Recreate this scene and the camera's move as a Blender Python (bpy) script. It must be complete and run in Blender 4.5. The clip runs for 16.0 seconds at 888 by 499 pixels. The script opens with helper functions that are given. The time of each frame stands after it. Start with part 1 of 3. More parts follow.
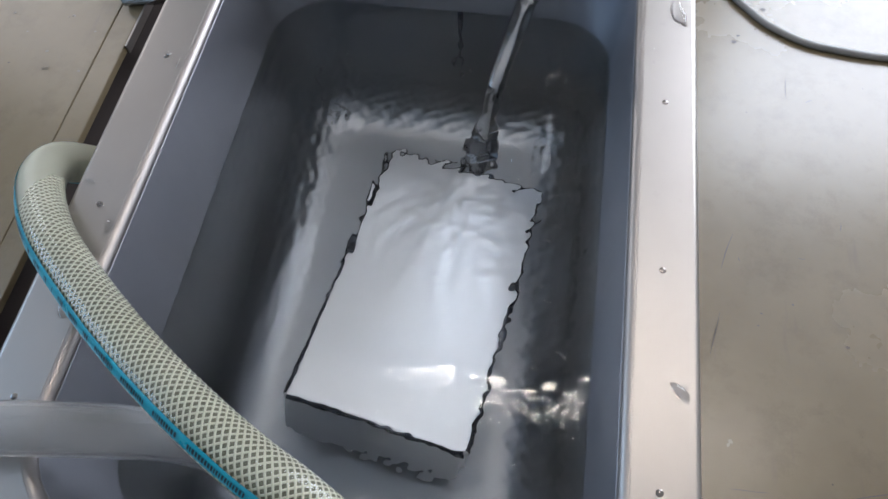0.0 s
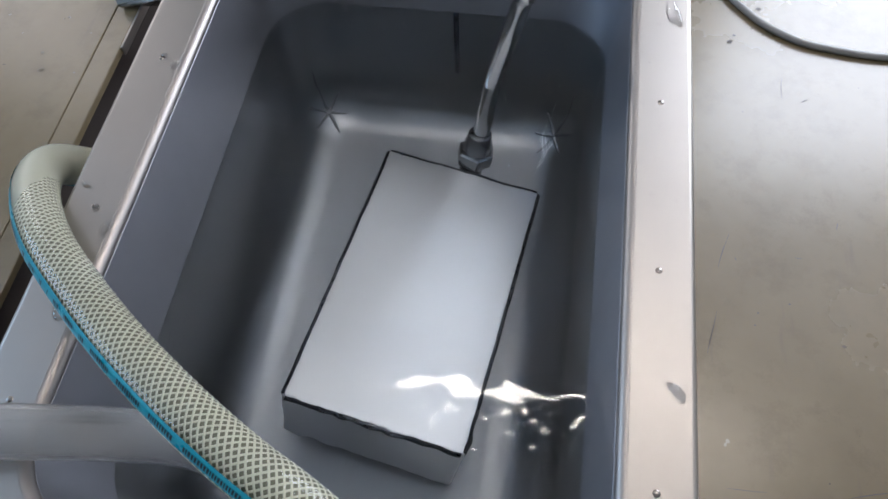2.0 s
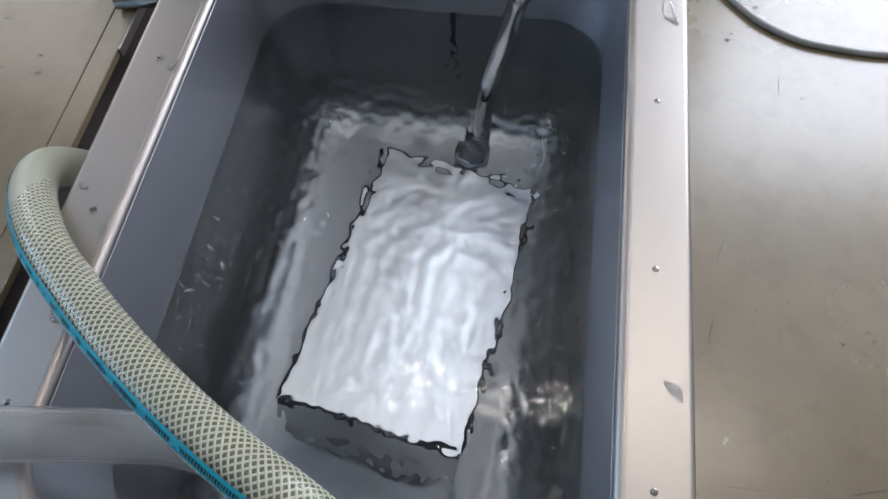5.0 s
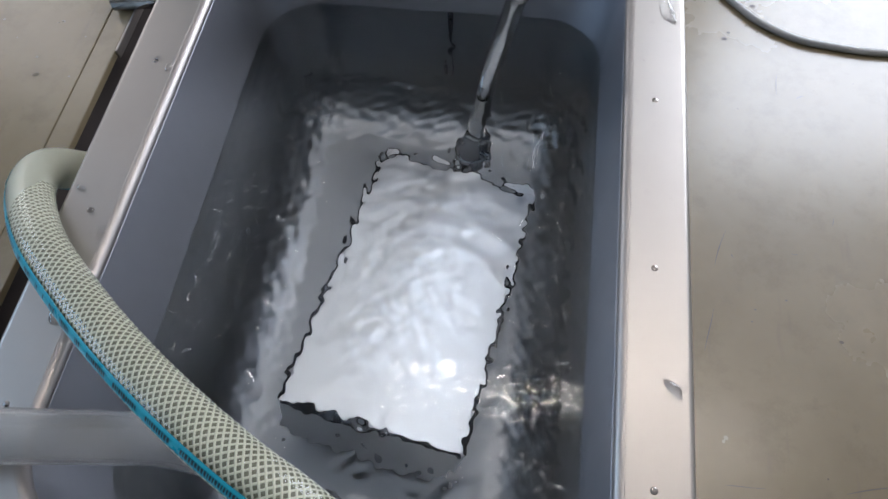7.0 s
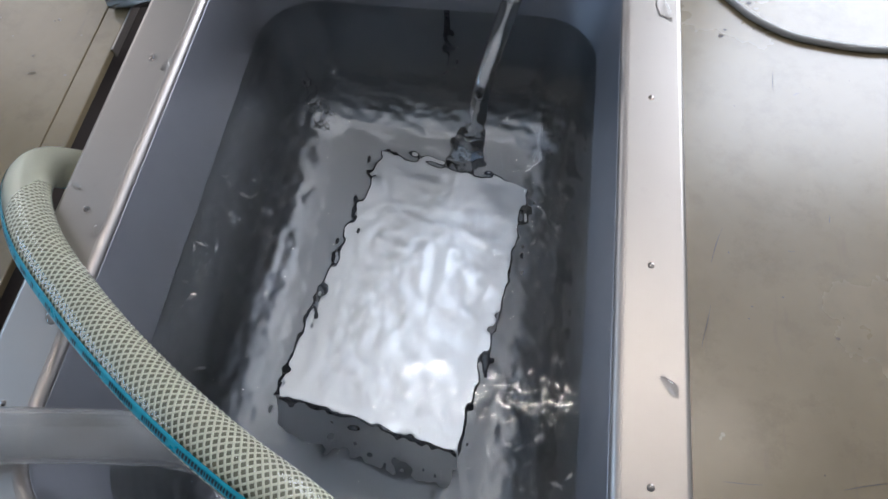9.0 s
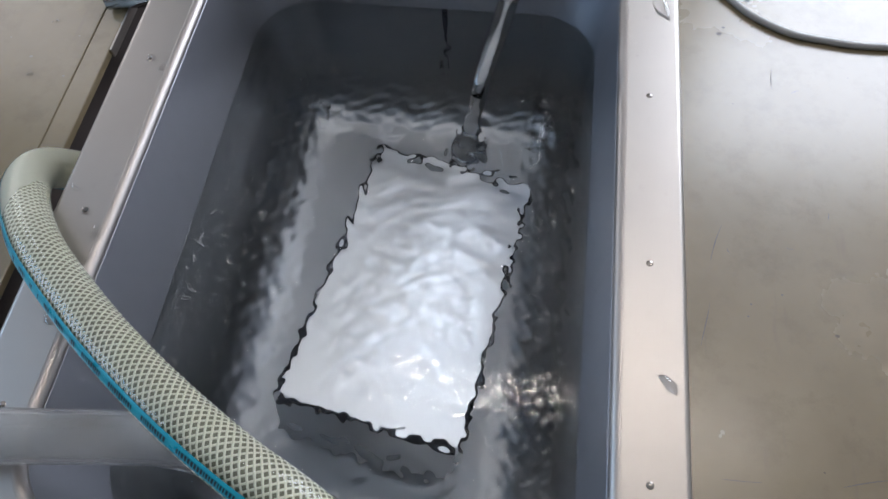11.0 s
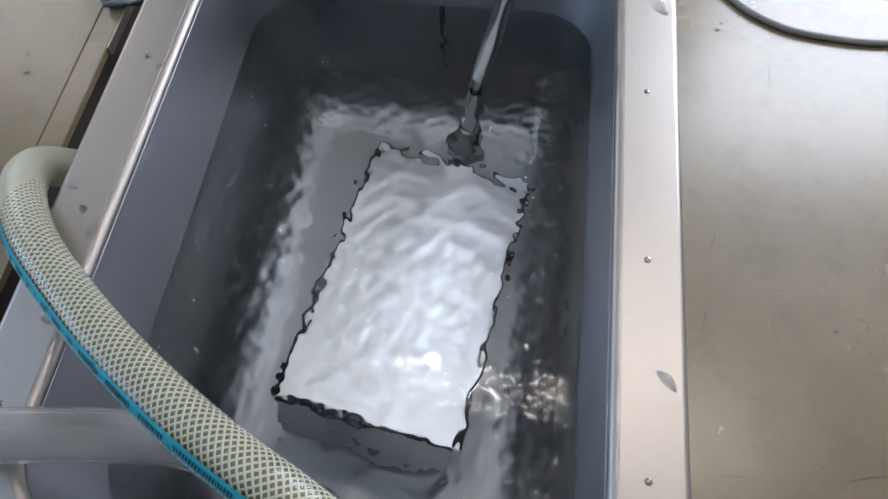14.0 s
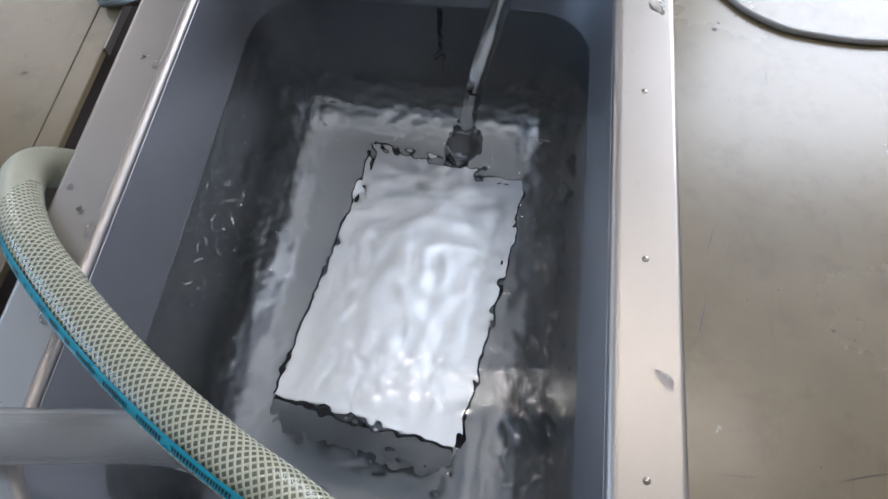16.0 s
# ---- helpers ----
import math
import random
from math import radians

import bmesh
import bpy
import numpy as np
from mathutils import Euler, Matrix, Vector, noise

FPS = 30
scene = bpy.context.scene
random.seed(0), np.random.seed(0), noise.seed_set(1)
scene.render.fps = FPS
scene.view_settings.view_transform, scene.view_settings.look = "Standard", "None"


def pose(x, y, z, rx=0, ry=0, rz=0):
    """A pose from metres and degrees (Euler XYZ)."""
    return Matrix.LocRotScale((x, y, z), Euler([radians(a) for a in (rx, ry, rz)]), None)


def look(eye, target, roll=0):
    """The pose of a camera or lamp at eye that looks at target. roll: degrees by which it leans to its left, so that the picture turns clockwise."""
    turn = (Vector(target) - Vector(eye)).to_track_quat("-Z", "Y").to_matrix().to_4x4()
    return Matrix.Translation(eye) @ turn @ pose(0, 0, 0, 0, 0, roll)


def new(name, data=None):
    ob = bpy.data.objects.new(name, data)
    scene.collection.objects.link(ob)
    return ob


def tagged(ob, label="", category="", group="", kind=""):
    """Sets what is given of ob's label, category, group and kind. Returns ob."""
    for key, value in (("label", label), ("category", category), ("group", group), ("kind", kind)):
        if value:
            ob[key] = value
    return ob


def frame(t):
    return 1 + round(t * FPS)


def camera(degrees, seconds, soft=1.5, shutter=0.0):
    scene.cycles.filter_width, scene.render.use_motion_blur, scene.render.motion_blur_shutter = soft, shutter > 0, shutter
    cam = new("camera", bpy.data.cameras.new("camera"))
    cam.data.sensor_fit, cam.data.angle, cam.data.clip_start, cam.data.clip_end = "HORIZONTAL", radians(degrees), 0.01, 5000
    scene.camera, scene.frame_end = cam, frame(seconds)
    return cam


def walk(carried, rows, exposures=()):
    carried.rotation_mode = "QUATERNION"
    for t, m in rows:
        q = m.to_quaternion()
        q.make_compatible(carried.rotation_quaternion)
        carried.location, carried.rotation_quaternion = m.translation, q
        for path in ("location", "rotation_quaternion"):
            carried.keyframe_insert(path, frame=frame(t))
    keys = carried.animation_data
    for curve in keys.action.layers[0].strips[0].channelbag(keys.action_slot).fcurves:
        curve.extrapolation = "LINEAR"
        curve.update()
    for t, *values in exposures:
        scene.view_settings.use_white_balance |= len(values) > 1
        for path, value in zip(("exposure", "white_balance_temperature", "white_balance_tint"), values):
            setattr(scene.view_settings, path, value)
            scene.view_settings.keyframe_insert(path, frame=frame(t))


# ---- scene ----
cam = camera(63.1, 16.0)
PATH = [
    (0, (0.112, -0.246, 0.457), (-0.104, 0.691, -1.297), -4.7),
    (0.5, (0.113, -0.246, 0.456), (-0.102, 0.692, -1.297), -4.7),
    (1, (0.112, -0.246, 0.457), (-0.1, 0.692, -1.297), -4.6),
    (1.5, (0.113, -0.246, 0.457), (-0.098, 0.694, -1.297), -4.6),
    (2, (0.113, -0.245, 0.457), (-0.097, 0.693, -1.297), -4.6),
    (2.5, (0.112, -0.245, 0.457), (-0.096, 0.695, -1.296), -4.5),
    (3, (0.113, -0.245, 0.457), (-0.097, 0.693, -1.296), -4.7),
    (3.5, (0.113, -0.246, 0.457), (-0.096, 0.694, -1.296), -4.7),
    (4, (0.114, -0.245, 0.457), (-0.097, 0.694, -1.296), -4.9),
    (6.5, (0.116, -0.245, 0.457), (-0.094, 0.694, -1.297), -5.1),
    (7, (0.115, -0.245, 0.457), (-0.091, 0.694, -1.297), -5.0),
    (7.5, (0.116, -0.245, 0.457), (-0.089, 0.693, -1.298), -5.1),
    (8, (0.117, -0.245, 0.456), (-0.089, 0.693, -1.298), -5.2),
    (8.5, (0.117, -0.245, 0.456), (-0.088, 0.692, -1.299), -5.2),
    (9, (0.116, -0.245, 0.457), (-0.084, 0.69, -1.3), -4.9),
    (11.5, (0.117, -0.245, 0.457), (-0.082, 0.687, -1.302), -5.2),
    (12, (0.117, -0.245, 0.456), (-0.081, 0.685, -1.303), -5.2),
    (12.5, (0.118, -0.246, 0.456), (-0.082, 0.686, -1.303), -5.3),
    (13, (0.118, -0.246, 0.456), (-0.081, 0.686, -1.303), -5.2),
    (13.5, (0.118, -0.245, 0.456), (-0.08, 0.683, -1.304), -5.2),
    (14, (0.118, -0.245, 0.456), (-0.079, 0.683, -1.305), -5.3),
    (14.5, (0.118, -0.246, 0.456), (-0.077, 0.684, -1.304), -5.2),
    (15, (0.118, -0.246, 0.456), (-0.077, 0.684, -1.304), -5.2),
    (15.5, (0.119, -0.245, 0.456), (-0.076, 0.684, -1.304), -5.2),
    (16, (0.118, -0.245, 0.456), (-0.073, 0.683, -1.305), -5.1),
]
walk(cam, [(t, look(eye, target, roll)) for t, eye, target, roll in PATH])

# ---- world, sun and large lights ----
world = bpy.data.worlds.new("world")
scene.world = world
world.use_nodes = True
sky = world.node_tree.nodes.new("ShaderNodeTexSky")
sky.sky_type, sky.sun_disc = "NISHITA", False
sky.sun_elevation, sky.sun_rotation = radians(38), radians(150)
world.node_tree.nodes["Background"].inputs[1].default_value = 0.12
world.node_tree.links.new(sky.outputs[0], world.node_tree.nodes["Background"].inputs[0])

# windows: the wall's side, from and to (x in the north wall, y in the west wall), sill and head, watts a metre, tint of
# its lamp
WINDOWS = (("north", 0.68, 1.75, -0.15, 1.45, 112, (0.80, 0.865, 1.0)), ("north", -2.3, -1.42, -0.15, 1.45, 26, (1.0, 0.95, 0.96)),
           # unseen west window, added to brighten the tank's right wall in blue
           ("west", -1.3, 0.7, 0.45, 1.5, 32, (0.46, 0.69, 1.0)))
NORTH, SOUTH, EAST, WEST, FLOOR, CEILING = 1.62, -2.4, 2.9, -2.4, -1.03, 1.66


def area_lamp(name, m, w, h, watts, colour):
    data = bpy.data.lights.new(name, "AREA")
    data.shape, data.size, data.size_y, data.energy, data.color = "RECTANGLE", w, h, watts, colour
    ob = new(name, data)
    ob.matrix_world = m
    return ob


for side, w0, w1, sill, head, strength, tint in WINDOWS:
    north_side = side == "north"
    middle = Vector(((w0 + w1) / 2, NORTH - 0.02, (sill + head) / 2)) if north_side else Vector((WEST + 0.02, (w0 + w1) / 2, (sill + head) / 2))
    inward = Vector((0, -1, 0)) if north_side else Vector((1, 0, 0))
    area_lamp("window_daylight", look(middle, middle + inward), w1 - w0, head - sill, strength * (w1 - w0), tint)
scene.view_settings.exposure = -1.0


# ---- materials ----
class Mat:
    """A node material with short-hands."""

    def __init__(self, name):
        self.m = bpy.data.materials.new(name)
        self.m.use_nodes = True
        self.t = self.m.node_tree
        self.b = self.t.nodes["Principled BSDF"]
        self.out = self.t.nodes["Material Output"]
        self.co = self.t.nodes.new("ShaderNodeTexCoord")

    def node(self, kind, **inputs):
        n = self.t.nodes.new(kind)
        for k, v in inputs.items():
            n.inputs[k.replace("_", " ")].default_value = v
        return n

    def link(self, a, b):
        self.t.links.new(a, b)

    def set(self, **inputs):
        for k, v in inputs.items():
            self.b.inputs[k.replace("_", " ")].default_value = v
        return self

    def noise(self, scale, stretch=(1, 1, 1), detail=6.0, rough=0.6, coords="Object"):
        mp = self.node("ShaderNodeMapping", Scale=stretch)
        self.link(self.co.outputs[coords], mp.inputs[0])
        n = self.node("ShaderNodeTexNoise", Scale=scale, Detail=detail, Roughness=rough)
        self.link(mp.outputs[0], n.inputs["Vector"])
        return n.outputs[0]

    def ramp(self, value, *stops):
        r = self.node("ShaderNodeValToRGB")
        while len(r.color_ramp.elements) < len(stops):
            r.color_ramp.elements.new(0.5)
        for e, (p, c) in zip(r.color_ramp.elements, stops):
            e.position, e.color = p, (*c, 1) if len(c) == 3 else c
        self.link(value, r.inputs[0])
        return r.outputs[0]

    def mix(self, fac, a, b, mode="MIX"):
        n = self.t.nodes.new("ShaderNodeMix")
        n.data_type, n.blend_type = "RGBA", mode
        for s, v in ((n.inputs[0], fac), (n.inputs[6], a), (n.inputs[7], b)):
            if hasattr(v, "links"):
                self.link(v, s)
            else:
                s.default_value = v if isinstance(v, (int, float)) else (*v, 1)
        return n.outputs[2]

    def range(self, value, a, b, lo=0.3, hi=0.7):
        n = self.node("ShaderNodeMapRange", From_Min=lo, From_Max=hi, To_Min=a, To_Max=b)
        self.link(value, n.inputs[0])
        return n.outputs[0]

    def bump(self, value, strength, distance=0.001):
        n = self.node("ShaderNodeBump", Strength=strength, Distance=distance)
        self.link(value, n.inputs["Height"])
        self.link(n.outputs[0], self.b.inputs["Normal"])

    def use(self, socket, value):
        self.link(value, self.b.inputs[socket])


def grey(v):
    return (v, v, v)


def steel(name, tone, rough, stretch=(1, 1, 1), spots=0.0, grain=0.015, vary=0.08):
    m = Mat(name).set(Metallic=1.0)
    fine = m.noise(260, stretch, 4)
    broad = m.noise(9, (1, 1, 1), 5)
    col = m.mix(m.range(broad, 0.0, 1.0), tuple(c * (1 - vary) for c in tone), tuple(min(1, c * (1 + vary * 0.7)) for c in tone))
    if spots:
        mark = m.ramp(m.noise(70, (1, 1, 1), 3), (0.66, grey(0)), (0.72, grey(1)))
        col = m.mix(m.range(mark, 0, spots, 0, 1), col, tuple(c * 0.45 for c in tone))
    m.use("Base Color", col)
    m.use("Roughness", m.range(m.mix(0.4, fine, broad), rough - vary, rough + vary))
    m.bump(fine, grain, 0.0006)
    return m.m


BRUSHED_Y = steel("brushed_steel_rim", (0.40, 0.372, 0.346), 0.40, (6, 0.25, 6), 0.06, 0.006, 0.04)


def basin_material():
    """Drawn steel, dull above the water, smoother below; underwater shade is in the colour."""
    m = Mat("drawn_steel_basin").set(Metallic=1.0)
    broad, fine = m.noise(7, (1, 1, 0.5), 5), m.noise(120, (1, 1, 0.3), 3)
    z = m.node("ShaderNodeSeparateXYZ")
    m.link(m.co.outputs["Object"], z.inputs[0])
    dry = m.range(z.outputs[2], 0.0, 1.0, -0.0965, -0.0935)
    # darker under water, lighter above: the shade there is put into the colour
    underwater_shade = m.mix(m.range(broad, 0, 1), (0.32, 0.335, 0.36), (0.38, 0.395, 0.42))
    dry_tone = m.mix(m.range(broad, 0, 1), (0.37, 0.38, 0.42), (0.43, 0.445, 0.49))
    m.use("Base Color", m.mix(dry, underwater_shade, dry_tone))
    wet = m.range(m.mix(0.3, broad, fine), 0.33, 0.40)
    dry_rough = m.range(m.mix(0.3, broad, fine), 0.40, 0.50)
    m.use("Roughness", m.mix(dry, wet, dry_rough))
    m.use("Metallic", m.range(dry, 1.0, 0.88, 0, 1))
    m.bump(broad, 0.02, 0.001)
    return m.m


# lighter than the rim's steel: part of the lip's highlight is in the colour
LIP = steel("highlit_steel_lip", (0.42, 0.39, 0.37), 0.44, (1, 1, 1), 0.0, 0.0, 0.04)
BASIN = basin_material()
SHADED_CREASE = steel("shaded_crease_steel", (0.25, 0.257, 0.27), 0.36)
BOX_STEEL = steel("satin_steel_box", (0.70, 0.703, 0.722), 0.31, (0.3, 5, 5), 0.0, 0.0, 0.02)
BOX_EDGE = steel("weld_and_reflection_steel", (0.10, 0.105, 0.12), 0.30)
DARK_BRASS = steel("tarnished_elbow", (0.045, 0.045, 0.05), 0.34)
NICKEL = steel("nickel_fitting", (0.40, 0.40, 0.41), 0.24)
RIVET = steel("dull_rivet", (0.26, 0.24, 0.225), 0.22)
CHROME = steel("chrome_pipe", (0.42, 0.41, 0.40), 0.12)
CONDUIT = steel("conduit_steel", (0.78, 0.765, 0.755), 0.15, (1, 1, 1), 0.0, 0.0, 0.02)


def worktop_material():
    m = Mat("worn_beige_laminate").set(IOR=1.7)
    broad, mid, fine = m.noise(3.1, (1, 1, 1), 6, 0.62), m.noise(19, (1, 1, 1), 8, 0.7), m.noise(240, (1, 1, 1), 3)
    col = m.mix(m.range(broad, 0, 1), (0.137, 0.104, 0.057), (0.194, 0.151, 0.090))
    col = m.mix(m.ramp(mid, (0.50, grey(0)), (0.78, grey(0.7))), col, (0.098, 0.074, 0.040))
    long = m.noise(34, (1, 0.12, 1), 3)
    col = m.mix(m.ramp(long, (0.68, grey(0)), (0.74, grey(0.35))), col, (0.12, 0.09, 0.065))
    speck = m.ramp(m.noise(95, (1, 1, 1), 2, 0.5), (0.775, grey(0)), (0.80, grey(0.8)))
    col = m.mix(speck, col, (0.07, 0.055, 0.045))
    m.use("Base Color", col)
    m.use("Roughness", m.range(broad, 0.22, 0.30))
    m.bump(fine, 0.03, 0.001)
    return m.m


def painted(name, a, b, rough, scale=6.0, bump=0.05):
    m = Mat(name)
    broad, fine = m.noise(scale, (1, 1, 1), 6), m.noise(scale * 30, (1, 1, 1), 4)
    m.use("Base Color", m.mix(m.range(m.mix(0.3, broad, fine), 0, 1), a, b))
    m.use("Roughness", m.range(broad, rough - 0.06, rough + 0.08))
    m.bump(fine, bump, 0.001)
    return m.m


WORKTOP = worktop_material()
BROWN_BOARD = painted("brown_painted_board", (0.065, 0.05, 0.044), (0.10, 0.08, 0.072), 0.7, 12)
CEILING_PAINT = painted("white_ceiling_paint", (0.63, 0.615, 0.60), (0.69, 0.675, 0.66), 0.85, 2)
WALL_PAINT = painted("cream_wall_paint", (0.55, 0.53, 0.50), (0.62, 0.60, 0.57), 0.8, 2)
FLOOR_PAINT = painted("grey_floor_paint", (0.16, 0.15, 0.14), (0.24, 0.23, 0.21), 0.5, 3)
RUBBER = painted("grey_cable_sheath", (0.19, 0.185, 0.18), (0.27, 0.26, 0.255), 0.42, 40, 0.08)
FRAME_PAINT = painted("white_frame_paint", (0.72, 0.72, 0.72), (0.8, 0.8, 0.8), 0.4)
TEAL = painted("teal_stripe_ink", (0.0, 0.26, 0.34), (0.01, 0.34, 0.43), 0.3, 60, 0.02)
INK = painted("dark_print_ink", (0.006, 0.02, 0.03), (0.012, 0.03, 0.045), 0.45, 60, 0.02)
FAINT = painted("faint_brown_stain", (0.095, 0.074, 0.045), (0.125, 0.098, 0.06), 0.3, 60)
SCRATCH = painted("brown_scratch", (0.045, 0.035, 0.028), (0.08, 0.062, 0.05), 0.6, 60)
YARN = painted("cream_yarn", (0.89, 0.88, 0.80), (0.955, 0.945, 0.875), 0.4, 90, 0.1)


def clear_pvc(name, colour, rough, weight, ior=1.35):
    m = Mat(name).set(Transmission_Weight=weight, IOR=ior, Roughness=rough)
    m.use("Base Color", m.mix(m.range(m.noise(30), 0, 1), colour, tuple(c * 0.9 for c in colour)))
    m.bump(m.noise(160, (1, 1, 1), 3), 0.03, 0.0006)
    return m.m


def sheath_material():
    """Clear PVC, clouded where the hose is bent sharply over the rim."""
    m = Mat("clear_pvc_sheath").set(Transmission_Weight=1.0, IOR=1.33)
    m.use("Base Color", m.mix(m.range(m.noise(30), 0, 1), (0.955, 0.955, 0.82), (0.90, 0.895, 0.745)))
    xyz = m.node("ShaderNodeSeparateXYZ")
    m.link(m.co.outputs["Object"], xyz.inputs[0])
    cloud = m.range(xyz.outputs[0], 1.0, 0.0, -0.272, -0.195)
    m.use("Roughness", m.range(m.mix(0.12, cloud, m.noise(45)), 0.07, 0.36, 0.0, 1.0))
    m.use("Transmission Weight", m.range(cloud, 1.0, 0.85, 0.0, 1.0))
    m.bump(m.noise(160, (1, 1, 1), 3), 0.03, 0.0006)
    return m.m


PVC_OUTER = sheath_material()
PVC_CORE = clear_pvc("pale_pvc_core", (0.47, 0.46, 0.37), 0.25, 0.3)
MILKY = clear_pvc("milky_silicone", (0.82, 0.82, 0.82), 0.22, 0.82, 1.12)


def water_surface_material():
    m = Mat("water_surface").set(Transmission_Weight=1.0, IOR=1.33, Roughness=0.0, Base_Color=(0.93, 0.965, 0.97, 1))
    return m.m


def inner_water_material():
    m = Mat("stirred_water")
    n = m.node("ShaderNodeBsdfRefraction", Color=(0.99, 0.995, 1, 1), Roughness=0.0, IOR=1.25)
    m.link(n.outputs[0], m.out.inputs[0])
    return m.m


def ripple_material():
    m = Mat("ripple_gloss")
    clear = m.node("ShaderNodeBsdfTransparent")
    gloss = m.node("ShaderNodeBsdfGlossy", Roughness=0.14)
    fac = m.node("ShaderNodeFresnel", IOR=1.22)
    mx = m.t.nodes.new("ShaderNodeMixShader")
    m.link(fac.outputs[0], mx.inputs[0])
    m.link(clear.outputs[0], mx.inputs[1])
    m.link(gloss.outputs[0], mx.inputs[2])
    m.link(mx.outputs[0], m.out.inputs[0])
    return m.m


# mirrors far more than water does, to give the wavelets bright glints
def crest_material():
    m = Mat("wavelet_crest")
    clear = m.node("ShaderNodeBsdfTransparent")
    gloss = m.node("ShaderNodeBsdfGlossy", Roughness=0.09)
    fac = m.node("ShaderNodeFresnel", IOR=2.1)
    mx = m.t.nodes.new("ShaderNodeMixShader")
    m.link(fac.outputs[0], mx.inputs[0])
    m.link(clear.outputs[0], mx.inputs[1])
    m.link(gloss.outputs[0], mx.inputs[2])
    m.link(mx.outputs[0], m.out.inputs[0])
    return m.m


def droplet_material():
    return Mat("droplet").set(Transmission_Weight=1.0, IOR=1.33, Roughness=0.02, Base_Color=(0.97, 0.97, 0.97, 1)).m


def glow(name, colour, strength):
    m = Mat(name).set(Base_Color=(0.8, 0.8, 0.8, 1), Emission_Color=(*colour, 1), Emission_Strength=strength)
    return m.m


WATER, STIRRED, RIPPLE, DROPLET, CREST = water_surface_material(), inner_water_material(), ripple_material(), droplet_material(), crest_material()
TUBE_GLOW = glow("tube_glow", (1.0, 0.915, 0.845), 92)


# ---- mesh helpers ----
def mesh_of(name, verts, faces, material, smooth=True):
    me = bpy.data.meshes.new(name)
    me.from_pydata([tuple(v) for v in verts], [], faces)
    me.materials.append(material)
    me.update()
    if smooth:
        me.shade_smooth()
    return me


def part(name, data, parent=None, label="", m=None):
    ob = new(name, data)
    if parent is not None:
        ob.parent = parent
    if m is not None:
        ob.matrix_basis = m
    return tagged(ob, label) if label else ob


def bm_mesh(name, bm, material, smooth=False):
    bmesh.ops.recalc_face_normals(bm, faces=bm.faces)
    me = bpy.data.meshes.new(name)
    bm.to_mesh(me)
    bm.free()
    me.materials.append(material)
    if smooth:
        me.shade_smooth()
    return me


def block(name, size, material, bevel=0.002, centre=(0, 0, 0)):
    bm = bmesh.new()
    bmesh.ops.create_cube(bm, size=1)
    bmesh.ops.scale(bm, vec=size, verts=bm.verts)
    bmesh.ops.translate(bm, vec=centre, verts=bm.verts)
    if bevel:
        bmesh.ops.bevel(bm, geom=bm.edges[:], offset=bevel, segments=2, affect="EDGES", profile=0.5)
    return bm_mesh(name, bm, material)


def between(name, lo, hi, material, bevel=0.002):
    return block(name, [b - a for a, b in zip(lo, hi)], material, bevel, [(a + b) / 2 for a, b in zip(lo, hi)])


def spline(points, steps=16):
    """A smooth line through the points (Catmull-Rom)."""
    p = [Vector(q) for q in points]
    p = [2 * p[0] - p[1], *p, 2 * p[-1] - p[-2]]
    line = []
    for i in range(1, len(p) - 2):
        for k in range(steps):
            t = k / steps
            a, b, c, d = p[i - 1:i + 3]
            line.append(0.5 * (2 * b + (c - a) * t + (2 * a - 5 * b + 4 * c - d) * t * t + (3 * b - 3 * c + d - a) * t ** 3))
    return [*line, p[-2]]


def frames_along(line, side):
    """At each place of a line: the place, the length so far, and two directions across it, the first one towards side."""
    made, run = [], 0.0
    for i, p in enumerate(line):
        way = (line[min(i + 1, len(line) - 1)] - line[max(i - 1, 0)]).normalized()
        u = Vector(side) - way * way.dot(Vector(side))
        u.normalize()
        run += (p - line[i - 1]).length if i else 0
        made.append((p, run, u, way.cross(u)))
    return made


def tube(name, line, radius, material, sides=20, inner=0.0, side=(0.1, 0.2, 1)):
    """A pipe along a line; radius may be a function of the length run. inner: the bore."""
    fr = frames_along(line, side)
    rad = radius if callable(radius) else (lambda s: radius)
    verts, faces = [], []
    for bore in ((False, True) if inner else (False,)):
        for p, s, u, v in fr:
            r = inner if bore else rad(s)
            verts += [p + (u * math.cos(a) + v * math.sin(a)) * r for a in (math.tau * k / sides for k in range(sides))]
    n = len(fr)
    for layer in range(2 if inner else 1):
        o = layer * n * sides
        for i in range(n - 1):
            for k in range(sides):
                q = [o + i * sides + k, o + i * sides + (k + 1) % sides, o + (i + 1) * sides + (k + 1) % sides, o + (i + 1) * sides + k]
                faces.append(q if not layer else q[::-1])
    last = (n - 1) * sides
    if inner:
        o = n * sides
        for k in range(sides):
            j = (k + 1) % sides
            faces.append([k, o + k, o + j, j])
            faces.append([last + k, last + j, o + last + j, o + last + k])
    else:
        faces += [list(range(sides))[::-1], [last + k for k in range(sides)]]
    return mesh_of(name, verts, faces, material)


def rounded(hx, y0, y1, r, z, n=12):
    """The corners of a rounded rectangle, counter-clockwise."""
    ring = []
    for cx, cy, a0 in ((hx - r, y1 - r, 0), (-hx + r, y1 - r, 90), (-hx + r, y0 + r, 180), (hx - r, y0 + r, 270)):
        ring += [(cx + r * math.cos(radians(a0 + 90 * k / n)), cy + r * math.sin(radians(a0 + 90 * k / n)), z) for k in range(n + 1)]
    return ring


